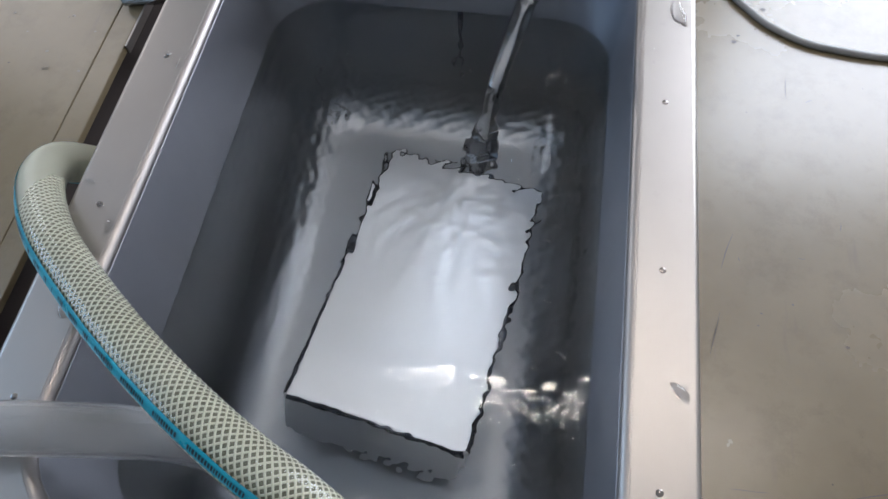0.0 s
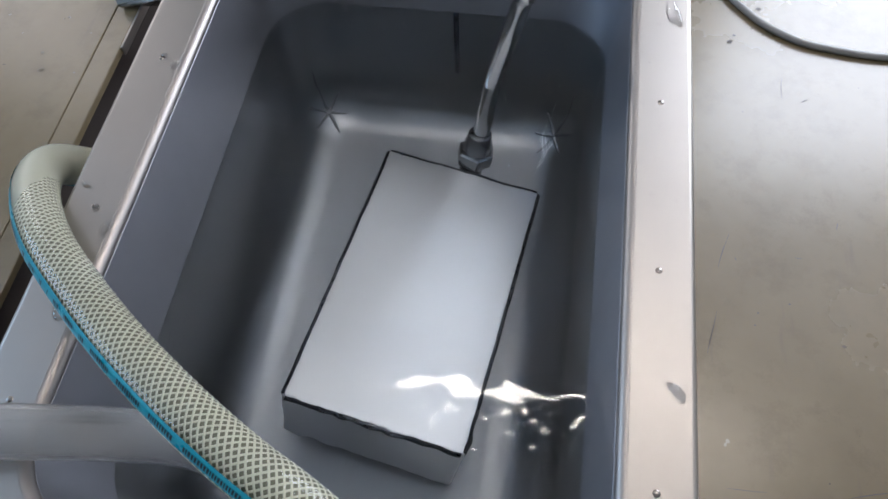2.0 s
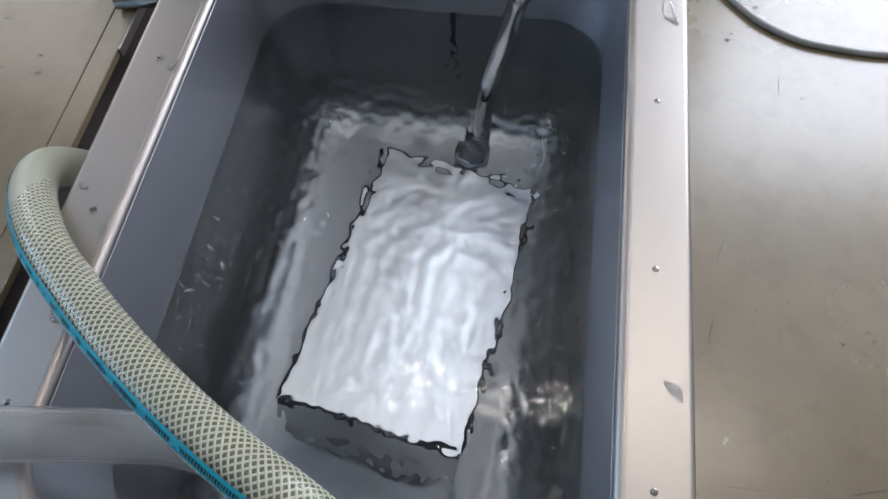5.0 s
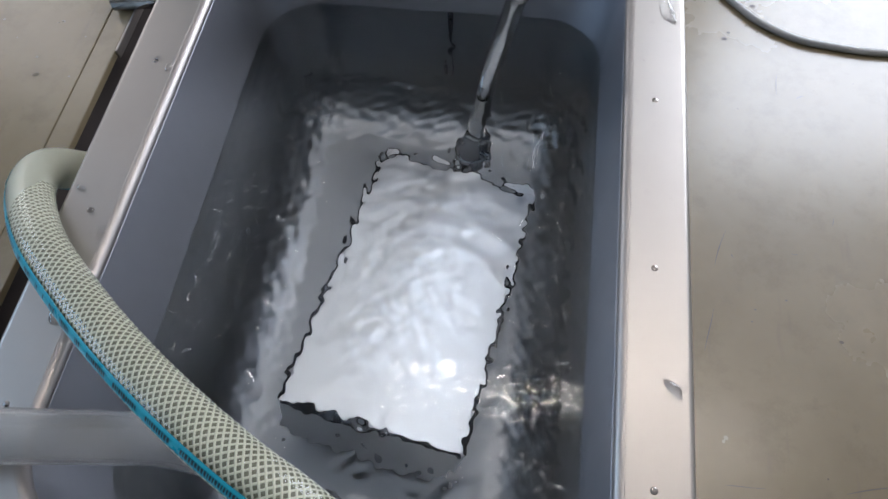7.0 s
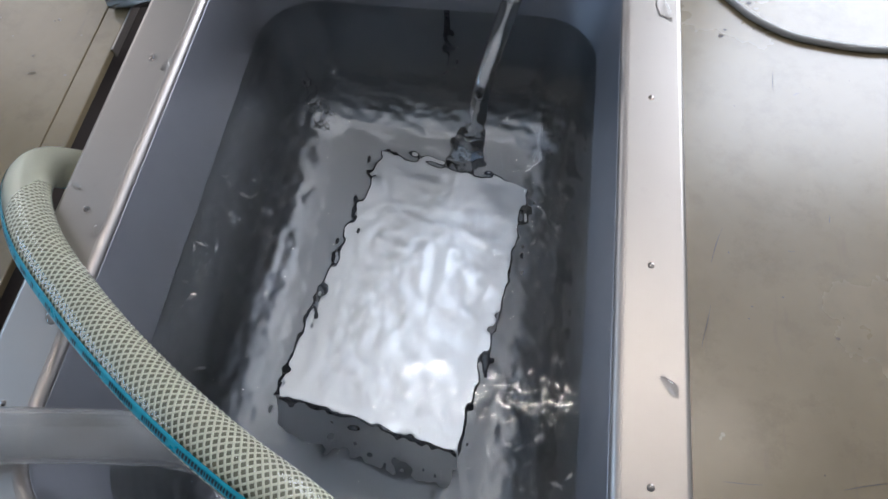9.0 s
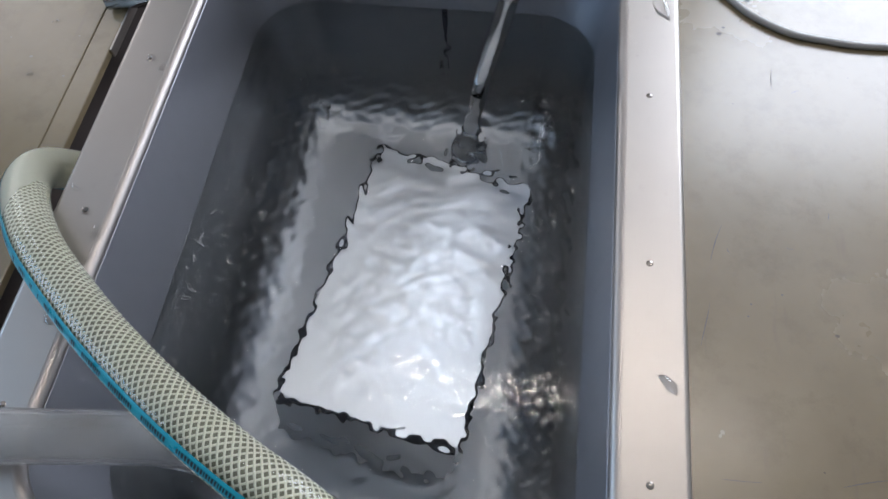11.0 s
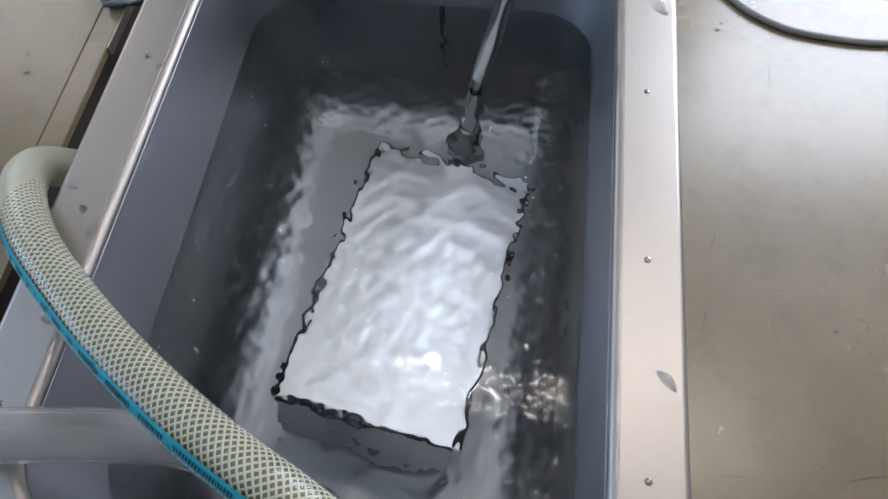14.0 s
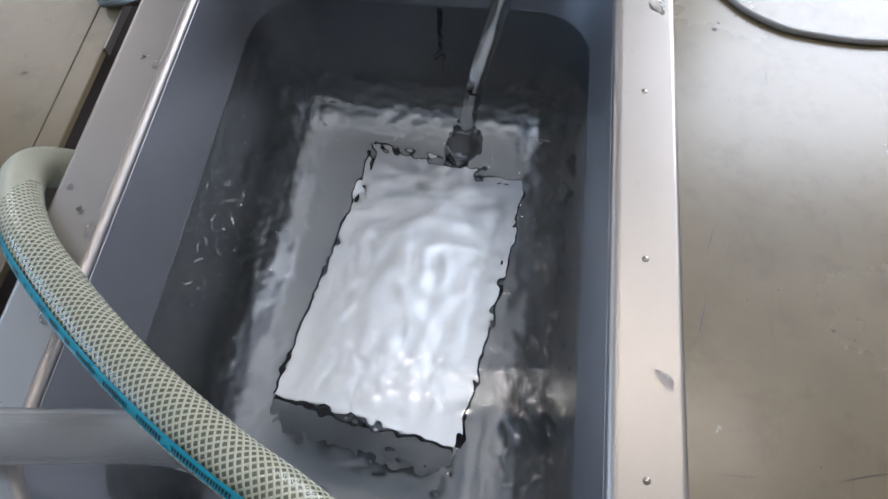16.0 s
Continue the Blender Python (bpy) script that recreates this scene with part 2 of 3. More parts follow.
def loft(rings, close_last=False):
    n = len(rings[0])
    verts = [v for ring in rings for v in ring]
    faces = [[i * n + k, (i + 1) * n + k, (i + 1) * n + (k + 1) % n, i * n + (k + 1) % n] for i in range(len(rings) - 1) for k in range(n)]
    if close_last:
        faces.append([(len(rings) - 1) * n + k for k in range(n)])
    return verts, faces


# ---- the room ----
def room():
    def slab(name, lo, hi, mat, label, cat):
        tagged(part(name, between(name, lo, hi, mat, 0)), label, cat, kind="structure")

    slab("floor", (WEST, SOUTH, FLOOR - 0.1), (EAST, NORTH, FLOOR), FLOOR_PAINT, "grey painted workshop floor", "floor")
    slab("ceiling", (WEST, SOUTH, CEILING), (EAST, NORTH, CEILING + 0.1), CEILING_PAINT, "plain white painted ceiling", "ceiling")
    slab("wall_south", (WEST, SOUTH - 0.15, FLOOR - 0.1), (EAST, SOUTH, CEILING + 0.1), WALL_PAINT, "plain cream painted wall", "wall")
    slab("wall_east", (EAST, SOUTH - 0.15, FLOOR - 0.1), (EAST + 0.15, NORTH + 0.15, CEILING + 0.1), WALL_PAINT, "plain cream painted wall", "wall")
    for side in ("north", "west"):
        holes = sorted(w[1:5] for w in WINDOWS if w[0] == side)
        wall = tagged(new(f"wall_{side}"), "cream painted wall with wide windows", "wall", kind="structure")
        lo_end, hi_end = (WEST - 0.15, EAST) if side == "north" else (SOUTH, NORTH)
        low, high = min(h[2] for h in holes), max(h[3] for h in holes)
        edges = [lo_end, *(q for h in holes for q in h[:2]), hi_end]
        spans = [(lo_end, hi_end, FLOOR - 0.1, low), (lo_end, hi_end, high, CEILING + 0.1)] + [(a, b, low, high) for a, b in zip(edges[::2], edges[1::2])]
        for a, b, low, high in spans:
            lo, hi = ((a, NORTH, low), (b, NORTH + 0.15, high)) if side == "north" else ((WEST - 0.15, a, low), (WEST, b, high))
            part("wall_panel", between("wall_panel", lo, hi, WALL_PAINT, 0), wall)
    for n, (side, x0, x1, z0, z1, _, _) in enumerate(WINDOWS):
        win = tagged(new(f"window_{n + 1}"), "wide white-framed workshop window out of view", "window", kind="structure")
        win.matrix_basis = pose(0, NORTH, 0) if side == "north" else pose(WEST, 0, 0, 0, 0, 90)
        for lo, hi in (((x0, 0.05, z0), (x1, 0.1, z0 + 0.05)), ((x0, 0.05, z1 - 0.05), (x1, 0.1, z1))):
            part("frame_rail", between("frame_rail", lo, hi, FRAME_PAINT), win)
        for i in range(3):
            x = x0 + 0.025 + (x1 - x0 - 0.05) * i / 2
            part("frame_post", between("frame_post", (x - 0.025, 0.05, z0 + 0.052), (x + 0.025, 0.1, z1 - 0.052), FRAME_PAINT), win)


def tube_light(m):
    lamp = tagged(new("tube_light"), "white ceiling fixture with a lit fluorescent tube", "ceiling light", "")
    lamp.matrix_basis = m
    part("housing", block("housing", (1.26, 0.09, 0.05), FRAME_PAINT, 0.006, (0, 0, 0.055)), lamp)
    part("glass_tube", tube("glass_tube", [Vector((-0.6, 0, 0)), Vector((0.6, 0, 0))], 0.013, TUBE_GLOW, 16), lamp, "glowing white tube")
    for s in (-1, 1):
        part("socket", block("socket", (0.02, 0.03, 0.055), FRAME_PAINT, 0.003, (s * 0.61, 0, 0.012)), lamp)
    return lamp


room()
tube_light(pose(0.38, 0.46, 1.57))

# ---- the bench: a brown board with two worn beige worktops, and the tank between them ----
TOP, BOARD = -0.28, -0.345


def bench():
    base = tagged(new("bench"), "brown painted bench board on square legs", "workbench")
    part("board", between("board", (-1.25, -0.75, BOARD - 0.035), (1.35, 1.35, BOARD), BROWN_BOARD, 0.003), base)
    for x in (-1.2, 1.3):
        for y in (-0.7, 1.3):
            part("leg", between("leg", (x - 0.03, y - 0.03, FLOOR), (x + 0.03, y + 0.03, BOARD - 0.036), BROWN_BOARD, 0.003), base)
    right = tagged(new("worktop"), "worn beige laminate worktop with brown stains and scratches", "worktop", "worktops beside the tank")
    part("slab", between("slab", (0.245, -0.75, BOARD + 0.001), (1.35, 1.35, TOP), WORKTOP, 0.0025), right)
    rnd = random.Random(3)
    for x0, y0, x1, y1 in ((0.425, 0.458, 0.421, 0.424), (0.349, 0.212, 0.335, 0.165), (0.331, 0.112, 0.322, 0.060), (0.336, -0.078, 0.374, -0.074), (0.445, 0.42, 0.455, 0.423),
                           (0.42, 0.19, 0.428, 0.19), (0.47, 0.242, 0.471, 0.232), (0.355, 0.182, 0.356, 0.177), (0.45, -0.07, 0.50, -0.058)):
        n = 7
        v = []
        for k in range(n):
            w = k / (n - 1)
            half = 0.0005 * math.sin(math.pi * (0.1 + 0.8 * w)) * rnd.uniform(0.6, 1.2)
            off = 0.0012 * math.sin(3 * w + x0 * 90)
            px, py = x0 + (x1 - x0) * w, y0 + (y1 - y0) * w
            ux, uy = (y1 - y0), -(x1 - x0)
            ln = math.hypot(ux, uy)
            v += [(px + ux / ln * (off + half), py + uy / ln * (off + half), TOP + 0.0003), (px + ux / ln * (off - half), py + uy / ln * (off - half), TOP + 0.0003)]
        part("scratch", mesh_of("scratch", v, [[2 * k, 2 * k + 1, 2 * k + 3, 2 * k + 2] for k in range(n - 1)], SCRATCH, False), right, "dark brown scratch")
    for x, y, r in ((0.463, 0.0875, 0.0021), (0.401, 0.581, 0.003), (0.366, 0.527, 0.0022), (0.36, 0.515, 0.0035), (0.376, 0.115, 0.0012), (0.372, 0.10, 0.0011), (0.41, 0.13, 0.0013)):
        v = [(x + r * (1 + 0.3 * rnd.random()) * math.cos(a), y + 0.7 * r * (1 + 0.3 * rnd.random()) * math.sin(a), TOP + 0.0004) for a in (math.tau * k / 10 for k in range(10))]
        part("stain_spot", mesh_of("stain_spot", v, [list(range(10))], SCRATCH, False), right, "dark brown spot")
    left = tagged(new("worktop"), "worn beige laminate worktop with a lifted edge strip", "worktop", "worktops beside the tank")
    part("slab", between("slab", (-1.25, -0.75, TOP - 0.012), (-0.5088, 1.35, TOP), WORKTOP, 0.0015), left)
    part("edge_board", between("edge_board", (-0.5083, -0.75, TOP - 0.012), (-0.475, 1.35, TOP - 0.0005), WORKTOP, 0.0015), left)
    part("edge_strip", between("edge_strip", (-0.4745, 0.41, TOP - 0.014), (-0.4715, 1.35, TOP + 0.001), BRUSHED_Y, 0.0008), left, "bright metal edge strip")
    for x, y, r in ((-0.662, 0.454, 0.0028), (-0.571, 0.458, 0.0034), (-0.522, 0.358, 0.0026), (-0.582, 0.388, 0.0030), (-0.571, 0.357, 0.0050), (-0.577, 0.455, 0.0020), (-0.627, 0.421, 0.0016), (-0.527, 0.432, 0.0018)):
        v = [(x + r * (0.7 + 0.5 * rnd.random()) * math.cos(a), y + 0.7 * r * (0.7 + 0.5 * rnd.random()) * math.sin(a), TOP + 0.0004) for a in (math.tau * k / 10 for k in range(10))]
        part("stain_spot", mesh_of("stain_spot", v, [list(range(10))], FAINT, False), left, "faint brown spot")
    part("plinth", between("plinth", (-1.25, -0.75, BOARD + 0.0005), (-0.56, 1.35, TOP - 0.0125), BROWN_BOARD, 0.002), left, "dark brown plinth under the top")


bench()

# ---- the tank ----
FAR, NEAR, HALF = 0.345, -0.222, 0.1865
FILLET_TOP = 0.252          # depth at which the walls begin to round into the bottom


def inset(z):
    """How far a tank wall has leaned in at a height: more above the water line than below it."""
    return 0.105 * (-z - 0.006) if z > -0.095 else 0.00935 + 0.045 * (-z - 0.095)


def sink():
    tank = tagged(new("sink"), "deep stainless steel tank with a flat riveted rim, filled with water", "sink")
    tank.location = (0, 0, BOARD)
    up = Matrix.Translation((0, 0, -BOARD))
    rings = []
    for d, z in ((0.048, -0.026), (0.048, -0.003), (0.0472, -0.0009), (0.0455, 0), (0.0445, 0), (0.00625, 0), (0.0061, 0)):
        r = 0.061 + (d if d < 0.03 else -0.052)
        rings.append(rounded(HALF + d, NEAR - d, FAR + d, r, z))
    v, f = loft(rings)
    rim = part("rim", mesh_of("rim", v, f, BRUSHED_Y), tank, "brushed steel rim with water drops", up)
    rings = [rounded(HALF + d, NEAR - d, FAR + d, 0.061 + d, z) for d, z in ((0.0061, 0), (0.0059, 0), (0.0044, -0.0002), (0.0030, -0.0006), (0.0018, -0.0014), (0.0009, -0.0024), (0.0003, -0.0038), (0, -0.0061))]
    v, f = loft(rings)
    lip = part("lip", mesh_of("lip", v, f, LIP), tank, "rounded lip, highlight put into lighter steel", up)
    sol = lip.modifiers.new("thickness", "SOLIDIFY")
    sol.thickness, sol.offset = 0.0010, -1
    bev = rim.modifiers.new("thickness", "SOLIDIFY")
    bev.thickness, bev.offset = 0.0012, -1
    rings = []
    for z in (-0.0062, -0.0068, -0.012, -0.03, -0.06, -0.095, -0.13, -0.17, -0.21, -FILLET_TOP):
        d = inset(z)
        rings.append(rounded(HALF - d, NEAR + d, FAR - d, 0.061 - 0.02 * d, z))
    d0, fil = d, 0.31 - FILLET_TOP
    for k in range(1, 10):
        a = radians(90 * k / 9)
        d = d0 + fil * (1 - math.cos(a))
        rings.append(rounded(HALF - d, NEAR + d, FAR - d, 0.058 - 0.5 * (d - d0), -FILLET_TOP - fil * math.sin(a)))
    for q in (0.03, 0.06, 0.09):
        rings.append(rounded(HALF - d - q, NEAR + d + q, FAR - d - q, max(0.004, 0.026 - q * 0.25), -0.310))
    v, f = loft(rings, True)
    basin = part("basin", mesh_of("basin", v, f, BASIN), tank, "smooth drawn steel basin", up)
    sol = basin.modifiers.new("thickness", "SOLIDIFY")
    sol.thickness, sol.offset = 0.0012, -1
    ap = []
    for z in (-0.02, BOARD + 0.001):
        ap.append(rounded(HALF + 0.038, NEAR - 0.038, FAR + 0.038, 0.012, z, 4))
    v, f = loft(ap, True)
    apron = part("apron", mesh_of("apron", v, f, BRUSHED_Y, False), tank, "", up)
    sol = apron.modifiers.new("thickness", "SOLIDIFY")
    sol.thickness, sol.offset = 0.0015, 1
    dome = bmesh.new()
    bmesh.ops.create_uvsphere(dome, u_segments=14, v_segments=8, radius=1)
    bmesh.ops.delete(dome, geom=[q for q in dome.verts if q.co.z < -0.01], context="VERTS")
    bmesh.ops.scale(dome, vec=(0.0034, 0.0034, 0.0016), verts=dome.verts)
    rivet = bm_mesh("rivet", dome, RIVET, True)
    for x in (-0.21, 0.21):
        for k in (-1, 0, 1, 2):
            part("rivet", rivet, tank, "", up @ pose(x, 0.0015 + 0.1515 * k, 0.0001))
    # dark vertical reflection on the far wall, drawn as a dark bead
    dark_line = [Vector((0.017, FAR - inset(z), z)) for z in (-0.095, -0.225)]
    part("wall_reflection", tube("wall_reflection", dark_line, 0.0034, BOX_EDGE, 10, side=(0.2, 1, 0)), tank, "dark bead standing for a reflection on the far wall", up)
    # pressed creases in the two far bottom corners, shade put into their darker steel
    def depth(x, y):
        lo, hi = 0.0, 1.0
        for _ in range(24):
            mid = (lo + hi) / 2
            dd, r, z = level(mid)
            cx, cy = max(abs(x) - (HALF - dd - r), 0), max(abs(y - (FAR + NEAR) / 2) - ((FAR - NEAR) / 2 - dd - r), 0)
            lo, hi = (mid, hi) if math.hypot(cx, cy) < r else (lo, mid)
        return level(lo)[2]

    def level(q):
        if q < 0.5:
            z = -0.006 - (FILLET_TOP - 0.006) * q * 2
            dd = inset(z)
            return dd, 0.061 - 0.02 * dd, z
        a = radians(180 * (q - 0.5))
        e = fil * (1 - math.cos(a))
        return d0 + e, 0.058 - 0.5 * e, -FILLET_TOP - fil * math.sin(a)

    for side_x in (-1, 1):
        for ang, ln in ((-12, 0.022), (52, 0.028), (112, 0.026)):
            c = Vector((side_x * 0.136, 0.290))
            u = Vector((math.cos(radians(ang)) * side_x, math.sin(radians(ang))))
            pts = [c + u * ln * k / 8 for k in range(-8, 9)]
            line = [Vector((q.x, q.y, depth(q.x, q.y) + 0.0009)) for q in pts]
            part("crease", tube("crease", line, lambda s, n=ln: 0.0013 + 0.0012 * max(0.0, 1 - abs(s / n - 1)), SHADED_CREASE, 8, side=(0.1, 0.2, 1)), tank, "", up)
    return tank


sink()

# ---- the steel box under water, with its fitting and conduit ----
BOX_AT = pose(0.0245, 0.0455, -0.190, -7.7, 6.6, -8.8)
BW, BL, BH = 0.1665, 0.2905, 0.101


def steel_box():
    box = tagged(new("steel_box"), "satin stainless steel box lying tilted under water in the tank", "transducer box")
    box.matrix_basis = BOX_AT
    part("casing", block("casing", (BW, BL, BH), BOX_STEEL, 0.0028, (0, 0, -BH / 2)), box)
    for x in (-1, 1):
        part("edge_weld", tube("edge_weld", [Vector((x * (BW / 2 - 0.001), s * (BL / 2 - 0.003), -0.0024)) for s in (-1, 1)], 0.0025, BOX_EDGE, 10), box, "dark welded edge")
        foot = BOX_AT @ Vector((x * 0.05, -BL / 2 + 0.06, -BH - 0.0005))
        size = (foot.z + 0.31) / math.cos(radians(10))
        part("foot", tube("foot", [Vector((x * 0.05, -BL / 2 + 0.06, -BH)), Vector((x * 0.05, -BL / 2 + 0.06, -BH)) + (BOX_AT.to_3x3().inverted() @ Vector((0, 0, -size)))], 0.008, NICKEL, 14, side=(0.2, 1, 0.1)), box)
        part("edge_weld", tube("edge_weld", [Vector((s * (BW / 2 - 0.003), x * (BL / 2 - 0.001), -0.0024)) for s in (-1, 1)], 0.0025, BOX_EDGE, 10, side=(0.1, 1, 0.2)), box, "dark welded edge")
    return box


def conduit():
    flex = tagged(new("conduit"), "shiny polished metal conduit with a hexagonal coupling, standing in the water", "conduit")
    foot = BOX_AT @ Vector((0.006, BL / 2, -0.034))
    out = BOX_AT @ Vector((0.006, BL / 2 + 0.016, -0.032))
    lift = Vector((0.054, 0.208, -0.205))
    way = (Vector((0.066, 0.237, -0.095)) - lift).normalized()
    turn = way.to_track_quat("Z", "Y").to_matrix().to_4x4()
    part("elbow", tube("elbow", spline([foot, out, out + (lift - out) * 0.5 + Vector((0, 0.003, 0)), lift], 8), 0.0125, DARK_BRASS, 18), flex, "dark elbow")

    def turned(name, outline, mat, sides, start):
        rings = [[(r * math.cos(math.tau * k / sides), r * math.sin(math.tau * k / sides), z) for k in range(sides)] for r, z in outline]
        v, f = loft([[*q] for q in rings])
        f = [q[::-1] for q in f]
        part(name, mesh_of(name, v, f, mat, sides > 8), flex, "", Matrix.Translation(start) @ turn)

    turned("hex_nut", ((0.0, 0.0), (0.0175, 0.0), (0.0200, 0.002), (0.0200, 0.019), (0.0175, 0.021), (0.010, 0.021)), NICKEL, 6, lift - way * 0.011)
    turned("ferrule", ((0.0148, 0.0), (0.0145, 0.012), (0.0125, 0.026), (0.0118, 0.028), (0.009, 0.028)), NICKEL, 24, lift + way * 0.009)
    line = spline([lift + way * 0.02, (0.0612, 0.2235, -0.1500), (0.0672, 0.2426, -0.0950), (0.0754, 0.2436, -0.0550), (0.0827, 0.2415, -0.0220), (0.0906, 0.2444, 0.0120), (0.0989, 0.2356, 0.0500),
                   (0.12, 0.33, 0.16), (0.13, 0.46, 0.20), (0.15, 0.66, 0.10), (0.17, 0.84, -0.12), (0.2, 0.95, BOARD + 0.012)], 14)
    part("hose", tube("hose", line, 0.0090, CONDUIT, 32), flex, "polished metal hose")
    return flex


steel_box()
conduit()


# ---- hoses and the cable ----
def braided_hose():
    hose = tagged(new("braided_hose"), "clear braided hose with a teal stripe, lying over the tank rim", "hose")
    line = spline([(-0.19, 0.10, -0.15), (-0.235, 0.083, -0.09), (-0.271, 0.067, -0.05), (-0.283, 0.050, -0.027), (-0.265, 0.012, -0.002), (-0.221, -0.040, 0.0215), (-0.167, -0.086, 0.032), (-0.118, -0.122, 0.04),
                   (-0.068, -0.154, 0.045), (-0.027, -0.177, 0.045), (0.004, -0.192, 0.04), (0.06, -0.222, 0.025), (0.11, -0.25, 0.0185), (0.15, -0.285, 0.005), (0.16, -0.31, -0.06), (0.165, -0.325, -0.2), (0.165, -0.33, BOARD + 0.01)], 14)
    R = 0.0174
    part("core", tube("core", line, 0.0132, PVC_CORE, 24, 0.0095), hose, "pale inner tube")
    fr = frames_along(line, (-0.52, -0.56, 0.62))
    total = fr[-1][1]

    def at(s, a, r):
        i = min(range(len(fr)), key=lambda k: abs(fr[k][1] - s))
        j = i + 1 if fr[i][1] <= s and i + 1 < len(fr) else i - 1
        w = (s - fr[i][1]) / (fr[j][1] - fr[i][1])
        p, u, v = (fr[i][k].lerp(fr[j][k], w) for k in (0, 2, 3))
        return p + (u * math.cos(a) + v * math.sin(a)) * r

    verts, faces = [], []
    strands, pitch, step = 15, 0.076, 0.0032
    count = int(total / step)
    table = [(fr_i, s) for fr_i, s in enumerate([k * step for k in range(count)])]
    ring = [(at(s, 0, 0), at(s, 0, 1) - at(s, 0, 0), at(s, math.pi / 2, 1) - at(s, math.pi / 2, 0)) for _, s in table]
    for hand in (-1, 1):
        for q in range(strands):
            first = len(verts)
            for i, (p, u, v) in enumerate(ring):
                a = math.tau * (q / strands + hand * i * step / pitch)
                r = 0.0143 + 0.0003 * hand
                for da, dr in ((-0.08, 0), (0, 0.0007), (0.08, 0)):
                    verts.append(p + (u * math.cos(a + da) + v * math.sin(a + da)) * (r + dr))
            for i in range(len(ring) - 1):
                for k in (0, 1):
                    o = first + i * 3 + k
                    faces.append([o, o + 1, o + 4, o + 3])
    tagged(part("braid", mesh_of("braid", verts, faces, YARN), hose, "cream yarn braid"), kind="stuff")
    part("sheath", tube("sheath", line, R, PVC_OUTER, 32), hose, "clear glossy sheath")
    verts, faces, across = [], [], 9
    for p, s, u, v in fr:
        verts += [p + (u * math.cos(a) + v * math.sin(a)) * (R + 0.0004) for a in (radians(-15 + 30 * k / (across - 1)) for k in range(across))]
    faces = [[i * across + k, (i + 1) * across + k, (i + 1) * across + k + 1, i * across + k + 1] for i in range(len(fr) - 1) for k in range(across - 1)]
    stripe = part("stripe", mesh_of("stripe", verts, faces, TEAL), hose, "teal printed stripe")
    rnd = random.Random(5)
    s = 0.17
    while s < 0.60:
        n = 0.0007 + rnd.random() * 0.0011
        v = [at(s + a, radians(b), R + 0.0009) for a, b in ((0, -6), (n, -6), (n, 6), (0, 6), (0, 0), (n, 0))]
        part("print_bar", mesh_of("print_bar", v, [[0, 1, 5, 4], [4, 5, 2, 3]], INK, False), stripe, "dark printed bar")
        s += n + (0.0009 if rnd.random() < 0.9 else 0.009)
    return hose


def milky_hose():
    hose = tagged(new("milky_hose"), "thick milky translucent hose hanging over the rim into the water", "hose")
    line = spline([(-0.46, -0.245, BOARD + 0.02), (-0.38, -0.23, -0.26), (-0.31, -0.205, -0.08), (-0.255, -0.186, 0.006), (-0.20, -0.1755, 0.0215), (-0.161, -0.169, 0.016), (-0.133, -0.162, 0.0), (-0.106, -0.154, -0.03),
                   (-0.082, -0.154, -0.06), (-0.062, -0.162, -0.10), (-0.05, -0.172, -0.16), (-0.045, -0.172, -0.22), (-0.04, -0.165, -0.28)], 14)
    part("wall", tube("wall", line, 0.0172, MILKY, 32, 0.0140), hose)
    rnd = random.Random(9)
    fr = frames_along(line, (0.2, 0.3, 1))
    for q in range(5):
        a = rnd.uniform(-0.9, 0.9) + (math.pi if q == 4 else 0)
        first = rnd.randint(20, 60)
        streak = [p + (u * math.cos(a) + v * math.sin(a)) * 0.0127 for p, _, u, v in fr[first:first + rnd.randint(40, 70)]]
        part("bore_streak", tube("bore_streak", streak, 0.0009, MILKY, 6), hose, "whitish streak inside the bore")
    return hose


def floor_cable():
    cab = tagged(new("cable"), "grey rubber cable lying in a bend on the worktop", "cable")
    z = TOP + 0.0049
    line = spline([(0.36, 0.96, z), (0.335, 0.77, z), (0.340, 0.65, z), (0.360, 0.600, z), (0.382, 0.571, z), (0.405, 0.547, z), (0.446, 0.522, z), (0.489, 0.511, z), (0.563, 0.505, z), (0.68, 0.52, z), (0.85, 0.6, z), (1.1, 0.62, z)], 12)
    part("sheath", tube("sheath", line, 0.0047, RUBBER, 14), cab)
    return cab


def loose_pipe():
    pipe = tagged(new("chrome_pipe"), "short chrome pipe lying on the worktop edge behind the tank rim", "pipe")
    part("barrel", tube("barrel", [Vector((-0.50, 0.492, TOP + 0.0162)), Vector((-0.30, 0.528, TOP + 0.0162))], 0.016, CHROME, 24, 0.0135), pipe)


braided_hose()
milky_hose()
floor_cable()
loose_pipe()


# ---- water drops on the rim ----
def water_drop(x, y, w, l, turn, seed):
    rnd = random.Random(seed)
    bm = bmesh.new()
    bmesh.ops.create_uvsphere(bm, u_segments=20, v_segments=10, radius=1)
    for v in bm.verts:
        a = math.atan2(v.co.y, v.co.x)
        k = 1 + 0.18 * math.sin(2 * a + seed) + 0.12 * math.sin(3 * a + 2.1 * seed)
        v.co = Vector((v.co.x * w * k, v.co.y * l * k, max(v.co.z, -0.02) * (0.0026 + 0.0006 * rnd.random())))
    drop = part("water_drop", bm_mesh("water_drop", bm, DROPLET, True), None, "", pose(x, y, 0.0003, 0, 0, turn))
    tagged(drop, "clear water drop on the steel rim", "water drop", "drops on the rim")


